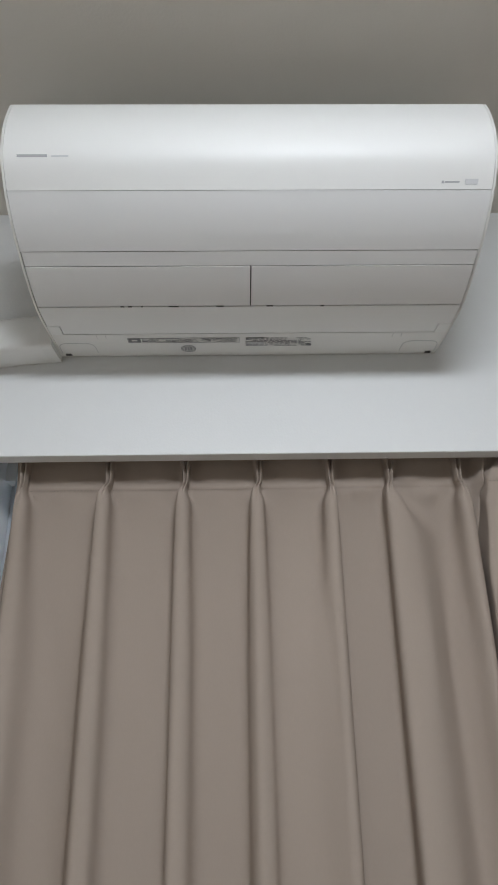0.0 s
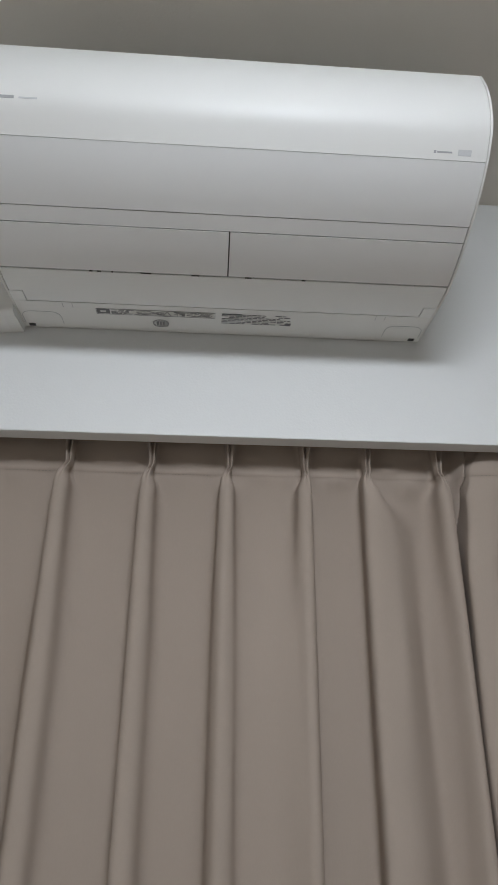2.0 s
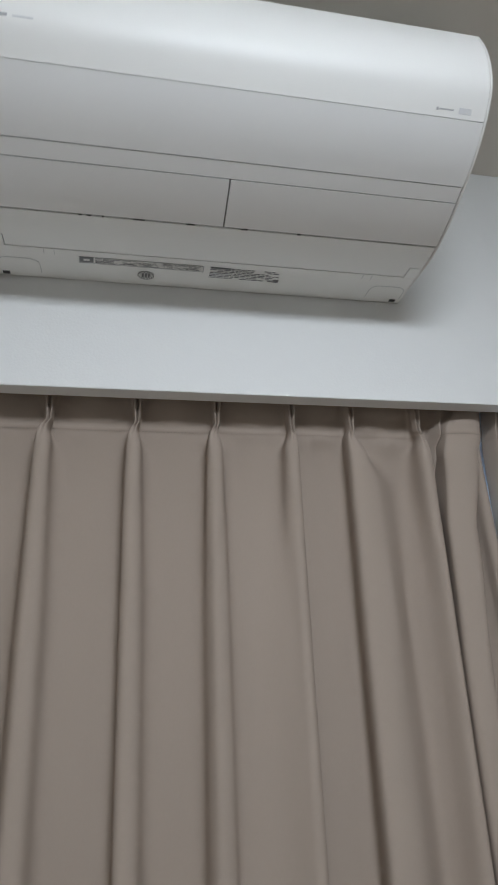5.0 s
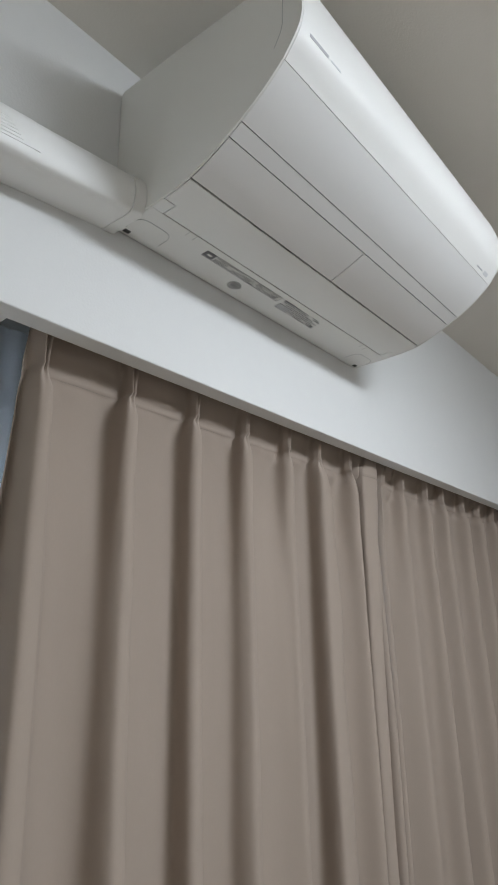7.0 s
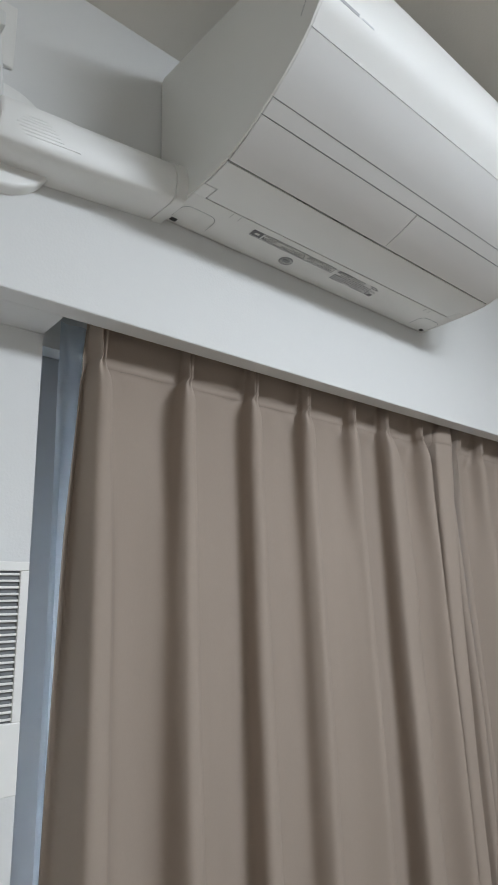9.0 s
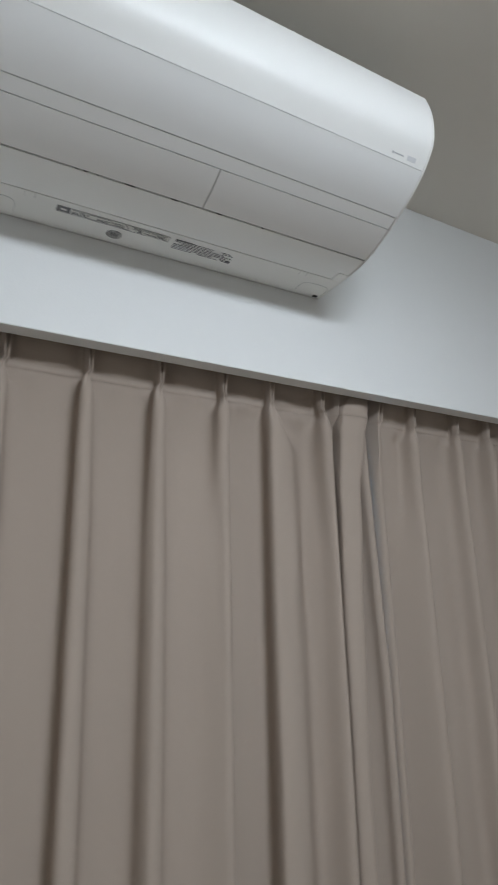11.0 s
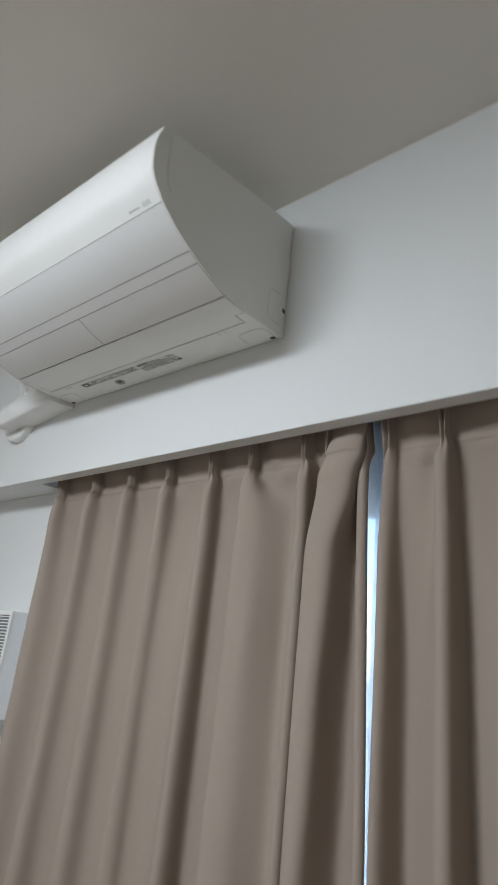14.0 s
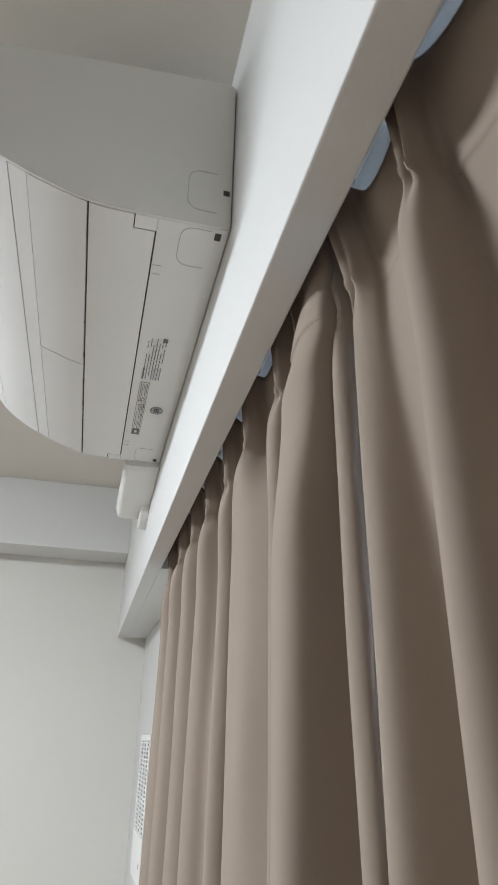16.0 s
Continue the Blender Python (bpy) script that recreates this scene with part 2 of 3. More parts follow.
FY0, FY1 = 1.215, 1.31
bm = box((OPEN_L, FY0, 0.0), (OPEN_L + 0.075, FY1, HEAD), 0.003)
box((OPEN_R - 0.075, FY0, 0.0), (OPEN_R, FY1, HEAD), 0.003, bm)
box((OPEN_L + 0.075, FY0, HEAD - 0.075), (OPEN_R - 0.075, FY1, HEAD), 0.003, bm)
box((OPEN_L + 0.075, FY0, 0.0), (OPEN_R - 0.075, FY1, 0.06), 0.003, bm)
in_parent(part("window_frame", bm, ALU, win), win)
for x0, x1, y0 in ((OPEN_L + 0.075, 0.722, 1.265), (0.678, OPEN_R - 0.075, 1.232)):
    stile = 0.13 if x0 < 0 else 0.06
    bm = box((x0, y0, 0.06), (x0 + stile, y0 + 0.028, HEAD - 0.075), 0.002)
    box((x1 - 0.045, y0, 0.06), (x1, y0 + 0.028, HEAD - 0.075), 0.002, bm)
    box((x0 + stile, y0, HEAD - 0.125), (x1 - 0.045, y0 + 0.028, HEAD - 0.075), 0.002, bm)
    box((x0 + stile, y0, 0.06), (x1 - 0.045, y0 + 0.028, 0.13), 0.002, bm)
    sash = in_parent(part("sash", bm, ALU, win), win)
    pane = part("pane", box((x0 + 0.04, y0 + 0.011, 0.12), (x1 - 0.04, y0 + 0.016, HEAD - 0.12)), GLASS, sash)
    pane.visible_shadow = False

# ground outside, far below the sky
structure("ground", box((-300, 1.5, -4.1), (300, 500, -4.0)), material("pale_ground", (0.4, 0.4, 0.38), 0.9, 0.2, 2, 0.0), "pale ground outside the window", "ground")

# ---------------------------------------------------------------- curtains
TOP = 2.068


def smooth(a, b, v):
    t = min(1.0, max(0.0, (v - a) / (b - a)))
    return t * t * (3 - 2 * t)


def lerp(a, b, t):
    return a + (b - a) * t


HEM = 1.953


def levels():
    zs = [TOP - 0.006 * i for i in range(19)] + [HEM + 0.0015, HEM, HEM - 0.0015]
    step = 0.005
    while zs[-1] > 0.09:
        zs.append(zs[-1] - step)
        step = min(0.05, step * 1.06)
    zs[-1] = 0.06
    return zs


STITCH_Z = 1.957


def opening(z):
    """How far a pleat has opened, from 0 at the stitch to 1 lower down."""
    h = max(0.0, STITCH_Z - z)
    return 0.72 * (1 - math.exp(-h / 0.014)) + 0.28 * (1 - math.exp(-h / 0.10))


def pinch_nodes(x, z, back, front=1.0605):
    """Seven points of a tuck gathered in two fingers: tight at the stitch, fanning out above it."""
    fan = max(0.0, z - STITCH_Z) / 0.11
    w, y = 0.0046 + 0.0060 * fan, front + 0.016 * fan
    return [(x - 2.1 * w, back), (x - 1.25 * w, lerp(back, y, 0.6)), (x - 0.75 * w, y), (x, y + 0.010), (x + 0.8 * w, y + 0.001), (x + 1.2 * w, lerp(back, y, 0.55)), (x + 2.1 * w, back)]


def fold_nodes(z, side, edge, crest, width, flank, valley, soft):
    """Seven points of the hanging fold: a sharp edge on one side (-1 left, 1 right), a gentle slope to (dx, y) on the other.
    Close under the stitch it is a narrow rounded pipe; lower down it broadens."""
    t = smooth(1.957, 1.84, z) if width > 0.04 else smooth(1.95, 1.58, z)
    near = smooth(1.957, 1.915, z)
    w = lerp(0.004 + 0.015 * near, width, t)
    dx, y = lerp(0.008, soft[0], t), lerp(1.101, soft[1], t)
    c = crest - 0.003 + 0.007 * (1 - smooth(1.957, 1.90, z)) - 0.004 * smooth(1.957, 1.92, z) * (1 - smooth(1.90, 1.80, z))
    f = lerp(0.005, flank, t)
    pts = [(-f, lerp(1.106, valley, t)), (-0.35 * f, lerp(valley, c, 0.52)), (0.001, c + 0.009), (0.009, c), (0.010 + 0.5 * w, c + 0.001),
           (0.012 + w, c + 0.011), (0.012 + w + dx, y)]
    pts = [(edge - side * u, v) for u, v in pts]
    return pts if side < 0 else pts[::-1]


def keyed(z, keys):
    """A point that moves with height: keys are (z, x, y), from the top down."""
    if z >= keys[0][0]:
        return keys[0][1:]
    for (z0, x0, y0), (z1, x1, y1) in zip(keys, keys[1:]):
        if z >= z1:
            t = smooth(z0, z1, z)
            return lerp(x0, x1, t), lerp(y0, y1, t)
    return keys[-1][1:]


# dents and puckers: x, z, half width, half height, how far forward
PUCKERS = [(0.235, 1.945, 0.030, 0.016, 0.007), (0.380, 1.935, 0.024, 0.020, 0.010), (0.335, 1.975, 0.020, 0.014, 0.008), (0.340, 1.60, 0.022, 0.10, 0.005), (0.385, 1.60, 0.014, 0.11, -0.005),
           (0.690, 1.940, 0.022, 0.018, 0.005), (0.705, 1.915, 0.016, 0.014, -0.004), (0.83, 1.94, 0.03, 0.014, 0.004), (0.09, 1.95, 0.03, 0.012, 0.003)]


def curtain_sheet(profile, dip, n=5, forward=1.0):
    """A cloth surface: profile(z) gives control points across the cloth, dip(x) how far its top edge sags."""
    bm = bmesh.new()
    rows = []
    for z in levels():
        pts = spline(profile(z), n)
        if forward:
            for _ in range(4):
                ease = 0.5 * smooth(1.95, 1.88, z)
                pts = [pts[0]] + [(lerp(b[0], (a[0] + c[0]) / 2, ease), lerp(b[1], (a[1] + c[1]) / 2, ease)) for a, b, c in zip(pts, pts[1:], pts[2:])] + [pts[-1]]
        row = []
        for x, y in pts:
            sag = dip(x) * smooth(1.94, TOP, z)
            y -= 0.22 * max(0.0, z - 1.966) * forward
            doubled = -0.0013 * smooth(HEM - 0.001, HEM + 0.001, z)
            for px, pz, sx, sz, amp in PUCKERS:
                y -= amp * math.exp(-((x - px) / sx) ** 2 - ((z - pz) / sz) ** 2)
            ripple = 0.0030 * noise.noise(Vector((x * 14, z * 2.3, 3.1))) + 0.0012 * noise.noise(Vector((x * 40, z * 5, 8.0)))
            row.append(bm.verts.new((x, y + doubled + ripple * smooth(2.0, 1.8, z), z - sag)))
        rows.append(row)
    for a, b in zip(rows, rows[1:]):
        for i in range(len(a) - 1):
            bm.faces.new((a[i], b[i], b[i + 1], a[i + 1]))
    return bm


#               pinch  side  edge   crest  width  flank  valley  soft end     between this and the next
LEFT_PLEATS = [(-0.474, -1, -0.487, 1.054, 0.028, 0.010, 1.122, (0.022, 1.098), 1.112), (-0.297, -1, -0.322, 1.050, 0.024, 0.016, 1.096, (0.013, 1.092), 1.102),
               (-0.136, -1, -0.158, 1.054, 0.024, 0.000, 1.098, (0.012, 1.092), 1.101), (0.017, -1, -0.004, 1.055, 0.022, 0.014, 1.094, (0.010, 1.082), 1.088),
               (0.168, 1, 0.180, 1.059, 0.020, 0.005, 1.108, (0.024, 1.078), 1.106), (0.293, -1, 0.277, 1.051, 0.050, 0.000, 1.104, (0.024, 1.078), 1.100),
               (0.438, 1, 0.460, 1.054, 0.012, 0.004, 1.118, (0.014, 1.084), 0)]
RIGHT_PLEATS = [(0.629, 0), (0.742, 1, 0.752, 1.062, 0.018, 0.008, 1.122, (0.022, 1.096), 1.094), (0.905, 1, 0.916, 1.058, 0.014, 0.010, 1.120, (0.018, 1.099), 1.108),
                (1.030, 1, 1.044, 1.052, 0.014, 0.010, 1.120, (0.018, 1.099), 1.110), (1.205, 1, 1.216, 1.050, 0.016, 0.010, 1.120, (0.018, 1.099), 1.110),
                (1.350, 1, 1.364, 1.052, 0.014, 0.010, 1.120, (0.018, 1.099), 1.110), (1.500, 1, 1.512, 1.050, 0.016, 0.010, 1.120, (0.018, 1.099), 1.110),
                (1.640, 1, 1.654, 1.052, 0.014, 0.010, 1.120, (0.018, 1.099), 1.110), (1.790, 1, 1.802, 1.050, 0.016, 0.010, 1.120, (0.018, 1.099), 1.110)]
BACK_Y = 1.098
# small wrinkles that run out from each pinch
for p in LEFT_PLEATS + RIGHT_PLEATS[1:5]:
    for side, reach in ((-1, 0.020), (1, 0.023)):
        PUCKERS.append((p[0] + side * reach * random.uniform(0.8, 1.25), random.uniform(1.918, 1.946), random.uniform(0.007, 0.012), random.uniform(0.012, 0.028), random.uniform(0.003, 0.007)))
        PUCKERS.append((p[0] + side * random.uniform(0.035, 0.055), random.uniform(1.975, 2.005), random.uniform(0.012, 0.02), random.uniform(0.006, 0.012), random.uniform(-0.004, 0.005)))


def across(pleats, z):
    k = opening(z)
    pts = []
    for i, (x, side, edge, crest, width, flank, valley, soft, between) in enumerate(pleats):
        low = smooth(1.7, 0.9, z)
        tuck = pinch_nodes(x, z, BACK_Y)
        fold = fold_nodes(z, side, edge, crest - 0.006 * low, width + 0.004 * low, flank, valley + 0.004 * low, soft)
        nodes = [(lerp(a[0], b[0], k), lerp(a[1], b[1], k)) for a, b in zip(tuck, fold)]
        if i:
            a, b = pts[-1][0], nodes[0][0]
            gap = pleats[i - 1][8]
            pts.append((lerp(a, b, 0.5), lerp(BACK_Y - 0.001, lerp(1.106, gap, smooth(1.86, 1.55, z)), smooth(1.96, 1.86, z))))
        pts += nodes
    return pts


def left_profile(z):
    k = smooth(1.9, 1.1, z)
    pts = [(lerp(-0.496, -0.512, smooth(2.0, 1.6, z)), lerp(BACK_Y, 1.133, k))] + across(LEFT_PLEATS, z)
    # the next tuck, swallowed lower down by the slot beside the bulging fold
    pts += [keyed(z, q) for q in (
        [(1.99, 0.474, 1.097), (1.955, 0.472, 1.100), (1.86, 0.4655, 1.112), (1.5, 0.4625, 1.116), (1.2, 0.4625, 1.116)],
        [(2.03, 0.496, 1.076), (1.955, 0.4885, 1.069), (1.925, 0.4830, 1.088), (1.80, 0.4700, 1.114), (1.45, 0.4640, 1.119)],
        [(2.03, 0.503, 1.086), (1.955, 0.4930, 1.080), (1.925, 0.4860, 1.090), (1.80, 0.4720, 1.115), (1.45, 0.4655, 1.119)],
        # the fold that bulges forward between the last two tucks
        [(2.03, 0.524, 1.086), (1.955, 0.4960, 1.065), (1.90, 0.4835, 1.064), (1.74, 0.4680, 1.062), (1.45, 0.4635, 1.066), (1.1, 0.4635, 1.066)],
        [(2.03, 0.532, 1.078), (1.955, 0.5040, 1.058), (1.90, 0.4885, 1.050), (1.74, 0.4715, 1.047), (1.45, 0.4665, 1.048), (1.1, 0.4660, 1.048)],
        [(2.03, 0.558, 1.073), (1.955, 0.5440, 1.053), (1.90, 0.5300, 1.046), (1.74, 0.5060, 1.041), (1.45, 0.4960, 1.041), (1.1, 0.4890, 1.041)],
        [(2.03, 0.581, 1.076), (1.955, 0.5710, 1.058), (1.90, 0.5550, 1.052), (1.74, 0.5240, 1.047), (1.45, 0.5110, 1.048), (1.1, 0.5000, 1.048)],
        [(2.03, 0.588, 1.084), (1.955, 0.5790, 1.068), (1.90, 0.5630, 1.066), (1.74, 0.5310, 1.063), (1.45, 0.5160, 1.064), (1.1, 0.5050, 1.064)],
        [(2.03, 0.577, 1.095), (1.955, 0.5740, 1.090), (1.90, 0.5610, 1.097), (1.74, 0.5330, 1.100), (1.45, 0.5190, 1.101), (1.1, 0.5090, 1.101)],
        [(2.03, 0.566, 1.098), (1.955, 0.5640, 1.099), (1.90, 0.5560, 1.110), (1.74, 0.5420, 1.119), (1.45, 0.5340, 1.122), (1.1, 0.5270, 1.122)])]
    # the last tuck and the side hem, which closes the cloth
    ext = 0.580 + 0.034 * min(0.64, max(0.0, 1.93 - z))
    g = opening(z)
    tuck = [(0.570, 1.086), (0.5735, 1.078), (0.578, 1.084), (0.583, 1.078), (0.586, 1.092), (0.583, 1.106)]
    fold = [(ext - 0.027, 1.100), (ext - 0.022, 1.080), (ext - 0.014, 1.0725), (ext - 0.005, 1.0735), (ext, 1.082), (ext - 0.006, 1.091)]
    return pts + [(lerp(a[0], b[0], g), lerp(a[1], b[1], g)) for a, b in zip(tuck, fold)]


def right_profile(z):
    g, t, v = opening(z), smooth(1.95, 1.74, z), smooth(1.96, 1.58, z)
    tuck = [(0.609, 1.110), (0.6115, 1.099), (0.6165, 1.083), (0.6210, 1.069), (0.629, 1.080), (0.6345, 1.069), (0.6385, 1.085), (0.6450, 1.097), (0.684, 1.095)]
    fold = [(0.6090, 1.113), (0.6065, 1.102), (0.6060, 1.089), (0.6105, 1.0770), (0.618, 1.0725), (0.6285, 1.0790), (0.6350, 1.103), (0.6440, 1.130), (0.676, 1.116)]
    pts = []
    for i, (a, b) in enumerate(zip(tuck, fold)):
        fx, fy = (t, g) if i < 4 else (g, g) if i < 6 else (t, v)
        pts.append((lerp(a[0], b[0], fx), lerp(a[1], b[1], fy)))
    return pts + across(RIGHT_PLEATS[1:], z) + [(1.85, BACK_Y), (1.90, BACK_Y + 0.003)]


def sag_of(pleats, depth, first):
    xs = [p[0] for p in pleats]

    def f(x):
        for i, (a, b) in enumerate(zip(xs, xs[1:])):
            if a <= x <= b:
                u = (x - a) / (b - a)
                return (first if i == 0 else depth * (0.6 + 0.7 * math.sin(3.1 * i + 1.7) ** 2)) * math.sin(math.pi * u) ** 1.2
        return 0.012
    return f


def hang(name, label, profile, dip, mat, thick, n=5, group="drawn curtains"):
    ob = part(name, curtain_sheet(profile, dip, n, 1.0 if thick else 0.0), mat, smooth=True)
    tagged(ob, label, "curtain", group)
    if thick:
        bm = bmesh.new()
        line = spline(profile(HEM), n)
        run, z = 0.0, HEM - 0.0008
        for (x0, y0), (x1, y1) in zip(line, line[1:]):
            size = math.hypot(x1 - x0, y1 - y0)
            u = 0.0
            while size > 1e-5 and u < size:
                if (run + u) % 0.007 < 0.0045:
                    f0, f1 = u / size, min(1.0, (u + 0.0015) / size)
                    c = [(lerp(x0, x1, f), lerp(y0, y1, f)) for f in (f0, f1)]
                    sags = [dip(p[0]) * smooth(1.94, TOP, z) for p in c]
                    v = [[bm.verts.new((px, py - 0.0012, z - g + h)) for h in (-0.0006, 0.0006)] for (px, py), g in zip(c, sags)]
                    bm.faces.new((v[0][0], v[1][0], v[1][1], v[0][1]))
                u += 0.0015
            run += size
        part("hem_stitching", bm, STITCH, ob, "row of small stitches under the pinches")
        s = ob.modifiers.new("thickness", "SOLIDIFY")
        s.thickness, s.offset = thick, 0
    return ob


hang("curtain", "beige blackout curtain with pinch pleats and a folded-over loose edge", left_profile, sag_of(LEFT_PLEATS, 0.030, 0.012), FABRIC, 0.0014)
hang("curtain", "beige blackout curtain with pinch pleats, sagging at its top hem", right_profile, sag_of(RIGHT_PLEATS, 0.03, 0.052), FABRIC, 0.0014)


def lace_profile(x0, x1, step, y):
    def f(z):
        k = smooth(2.02, 1.7, z)
        n = int((x1 - x0) / step)
        return [(x0 + step * i, y + (0.004 + 0.009 * k) * (1 if i % 2 else -1) * (0.7 + 0.3 * math.sin(i * 1.9))) for i in range(n + 1)]
    return f


hang("lace_curtain", "sheer bluish-white lace curtain hung behind the drapes", lace_profile(-0.518, 0.66, 0.019, 1.147), lambda x: 0.004, LACE, 0, 4, "lace curtains").location.z = -0.024
hang("lace_curtain", "sheer bluish-white lace curtain hung behind the drapes", lace_profile(0.560, 1.92, 0.021, 1.163), lambda x: 0.004, LACE, 0, 4, "lace curtains").location.z = -0.024

# curtain rails under the slot's ceiling, with their runners and hooks
for y, label in ((1.0745, "white metal curtain rail fixed in the beam's slot"), (1.150, "white metal rail that carries the lace curtain")):
    r = thing("curtain_rail", label, "curtain rail", (0.57, y, 2.085), "curtain rails")
    bm = box((OPEN_L + 0.01, y - 0.009, 2.078), (OPEN_R - 0.01, y + 0.009, 2.0945), 0.002)
    in_parent(part("track", bm, RAIL, r), r)
    for x in (OPEN_L + 0.008, OPEN_R - 0.008):
        in_parent(part("end_cap", box((x - 0.006, y - 0.011, 2.069), (x + 0.006, y + 0.011, 2.0945), 0.002), CLEAR, r), r)
first = None
for x in [p[0] for p in LEFT_PLEATS + RIGHT_PLEATS] + [0.507, 0.578]:
    if first is None:
        first = thing("curtain_runner", "small clear plastic runner and hook on the rail", "curtain hook", (x, 1.0745, 2.078), "runners on the rail")
        bm = box((-0.006, -0.005, -0.012), (0.006, 0.005, 0.006), 0.0015)
        part("slider", bm, CLEAR, first)
        bm = tube([(0, 0.0, -0.01), (0, 0.003, -0.02), (0, 0.006, -0.03), (0, 0.0085, -0.042), (0, 0.0095, -0.05)], 0.0016, 8)
        part("hook", bm, CLEAR, first)
    else:
        copy_thing(first, Matrix.Translation((x, 1.0745, 2.078)))

# ---------------------------------------------------------------- air conditioner
ac = thing("air_conditioner", "white wall-mounted air conditioner with a rounded front and closed flaps", "air conditioner", (0.0, 1.0, 2.37))


def ac_part(name, bm, mat, label="", smooth_=False, parent=None):
    ob = part(name, bm, mat, parent or ac, label, smooth_)
    if parent is None:
        in_parent(ob, ac)
    return ob


FRONT = spline([(0.604, 2.480), (0.5935, 2.440), (0.5915, 2.400), (0.600, 2.360), (0.629, 2.3215)], 6)
BELLY = spline([(0.629, 2.3215), (0.655, 2.3005), (0.684, 2.2815), (0.7125, 2.2665)], 4)
STRIP = [(0.7125, 2.2665), (0.738, 2.2545)]
FLAP = spline([(0.738, 2.2545), (0.765, 2.2435), (0.79, 2.2345), (0.820, 2.2255)], 3)
LOUVRE = spline([(0.820, 2.2255), (0.85, 2.2225), (0.88, 2.2215), (0.911, 2.2215)], 3)
UNDER = [(0.911, 2.2215), (0.96, 2.2220), (0.99, 2.2225), (1.004, 2.2235), (1.0085, 2.2265)]
SIDE = [(1.0080, 2.520), (1.000, 2.5265), (0.85, 2.512), (0.62, 2.4835)] + FRONT + BELLY[1:] + STRIP[1:] + FLAP[1:] + LOUVRE[1:] + UNDER[1:]


def inset(points, d):
    """The open line moved to its inner side by d."""
    out = []
    for i, p in enumerate(points):
        a, b = Vector(points[max(i - 1, 0)]), Vector(points[min(i + 1, len(points) - 1)])
        t = (b - a).normalized()
        out.append((p[0] - t.y * d, p[1] + t.x * d))
    return out


def trim(points, d0, d1):
    """The line shortened by d0 at its start and d1 at its end."""
    pts = [Vector(p) for p in points]
    pts[0] = pts[0] + (pts[1] - pts[0]).normalized() * d0
    pts[-1] = pts[-1] + (pts[-2] - pts[-1]).normalized() * d1
    return [tuple(p) for p in pts]


def panel(points, x0, x1, gap0=0.0008, gap1=0.0008, lift=0.0, thick=0.003, bevel=0.0006):
    line = trim(points, gap0, gap1)
    outer = inset(line, -lift) if lift else line
    return extrude_x(outer + inset(line, thick)[::-1], x0, x1, 0)


E_IN = 0.3955
core = [(1.0, 2.52), (0.85, 2.508), (0.62, 2.4795)] + inset(FRONT + BELLY[1:] + STRIP[1:] + FLAP[1:] + LOUVRE[1:] + UNDER[1:], 0.0032)
ac_part("chassis", extrude_x(core, -E_IN, E_IN), GAP, "dark inner body showing in the seams")
top_line = [(1.002, 2.5235), (0.99, 2.5255), (0.85, 2.512), (0.606, 2.4815)]
ac_part("top_grille", extrude_x(top_line + inset(top_line, 0.003)[::-1], -E_IN, E_IN), PLASTIC)
for s in (-1, 1):
    ac_part("side_panel", extrude_x(SIDE, s * 0.3962, s * 0.4, 0.0011), CASING, "flat off-white side casing")
ac_part("front_panel", panel(FRONT, -E_IN, E_IN, 0, 0.0002), PLASTIC, "glossy rounded upper front", True)
ac_part("lower_front_panel", panel(BELLY, -E_IN, E_IN, 0.0006, 0.0006, -0.0003), PANEL, "satin curved lower front", True)
ac_part("strip", panel(STRIP, -E_IN + 0.001, E_IN - 0.001, 0.0008, 0.0008, -0.0006), PANEL)
ac_part("flap", panel(FLAP, -E_IN + 0.001, -0.0012, 0.0010, 0.0020), PANEL, "closed air flap")
ac_part("flap", panel(FLAP, 0.0012, E_IN - 0.001, 0.0010, 0.0020), PANEL, "closed air flap")
NOTCH = 0.370
ac_part("louvre", panel(LOUVRE[:7], -E_IN + 0.001, E_IN - 0.001, 0.0014, -0.0002), LOUVRE_WHITE, "closed ivory bottom louvre")
ac_part("louvre", panel(LOUVRE[6:], -NOTCH, NOTCH, 0.0, 0.0014), LOUVRE_WHITE)
ac_part("underside", panel(UNDER, -E_IN, E_IN, 0.001, 0.0), AGED, "ivory underside with printed labels", True)
for s in (-1, 1):
    ac_part("corner_tab", panel(LOUVRE[6:], s * (NOTCH + 0.0018), s * E_IN, 0.0018, -0.0006), LOUVRE_WHITE)
# shade in the hollow behind the unit, painted as a dark line against the wall
ac_part("rear_gap_shade", box((-0.392, 1.004, 2.24), (0.392, BEAM_Y, 2.515)), GAP, "dark sheet painted as the shade in the gap at the wall")


def on_under(lo, hi, z=2.2208):
    return box((lo[0], lo[1], z), (hi[0], hi[1], z + 0.001))


# screw holes and knock-out outlines at the rear corners
for s in (-1, 1):
    ac_part("slot_hole", on_under((s * 0.382 - 0.0062, 0.990), (s * 0.382 + 0.0062, 0.9985), 2.2216), GAP)
ac_part("slot_hole", box((0.3994, 0.996, 2.283), (0.4004, 1.0050, 2.293)), GAP)


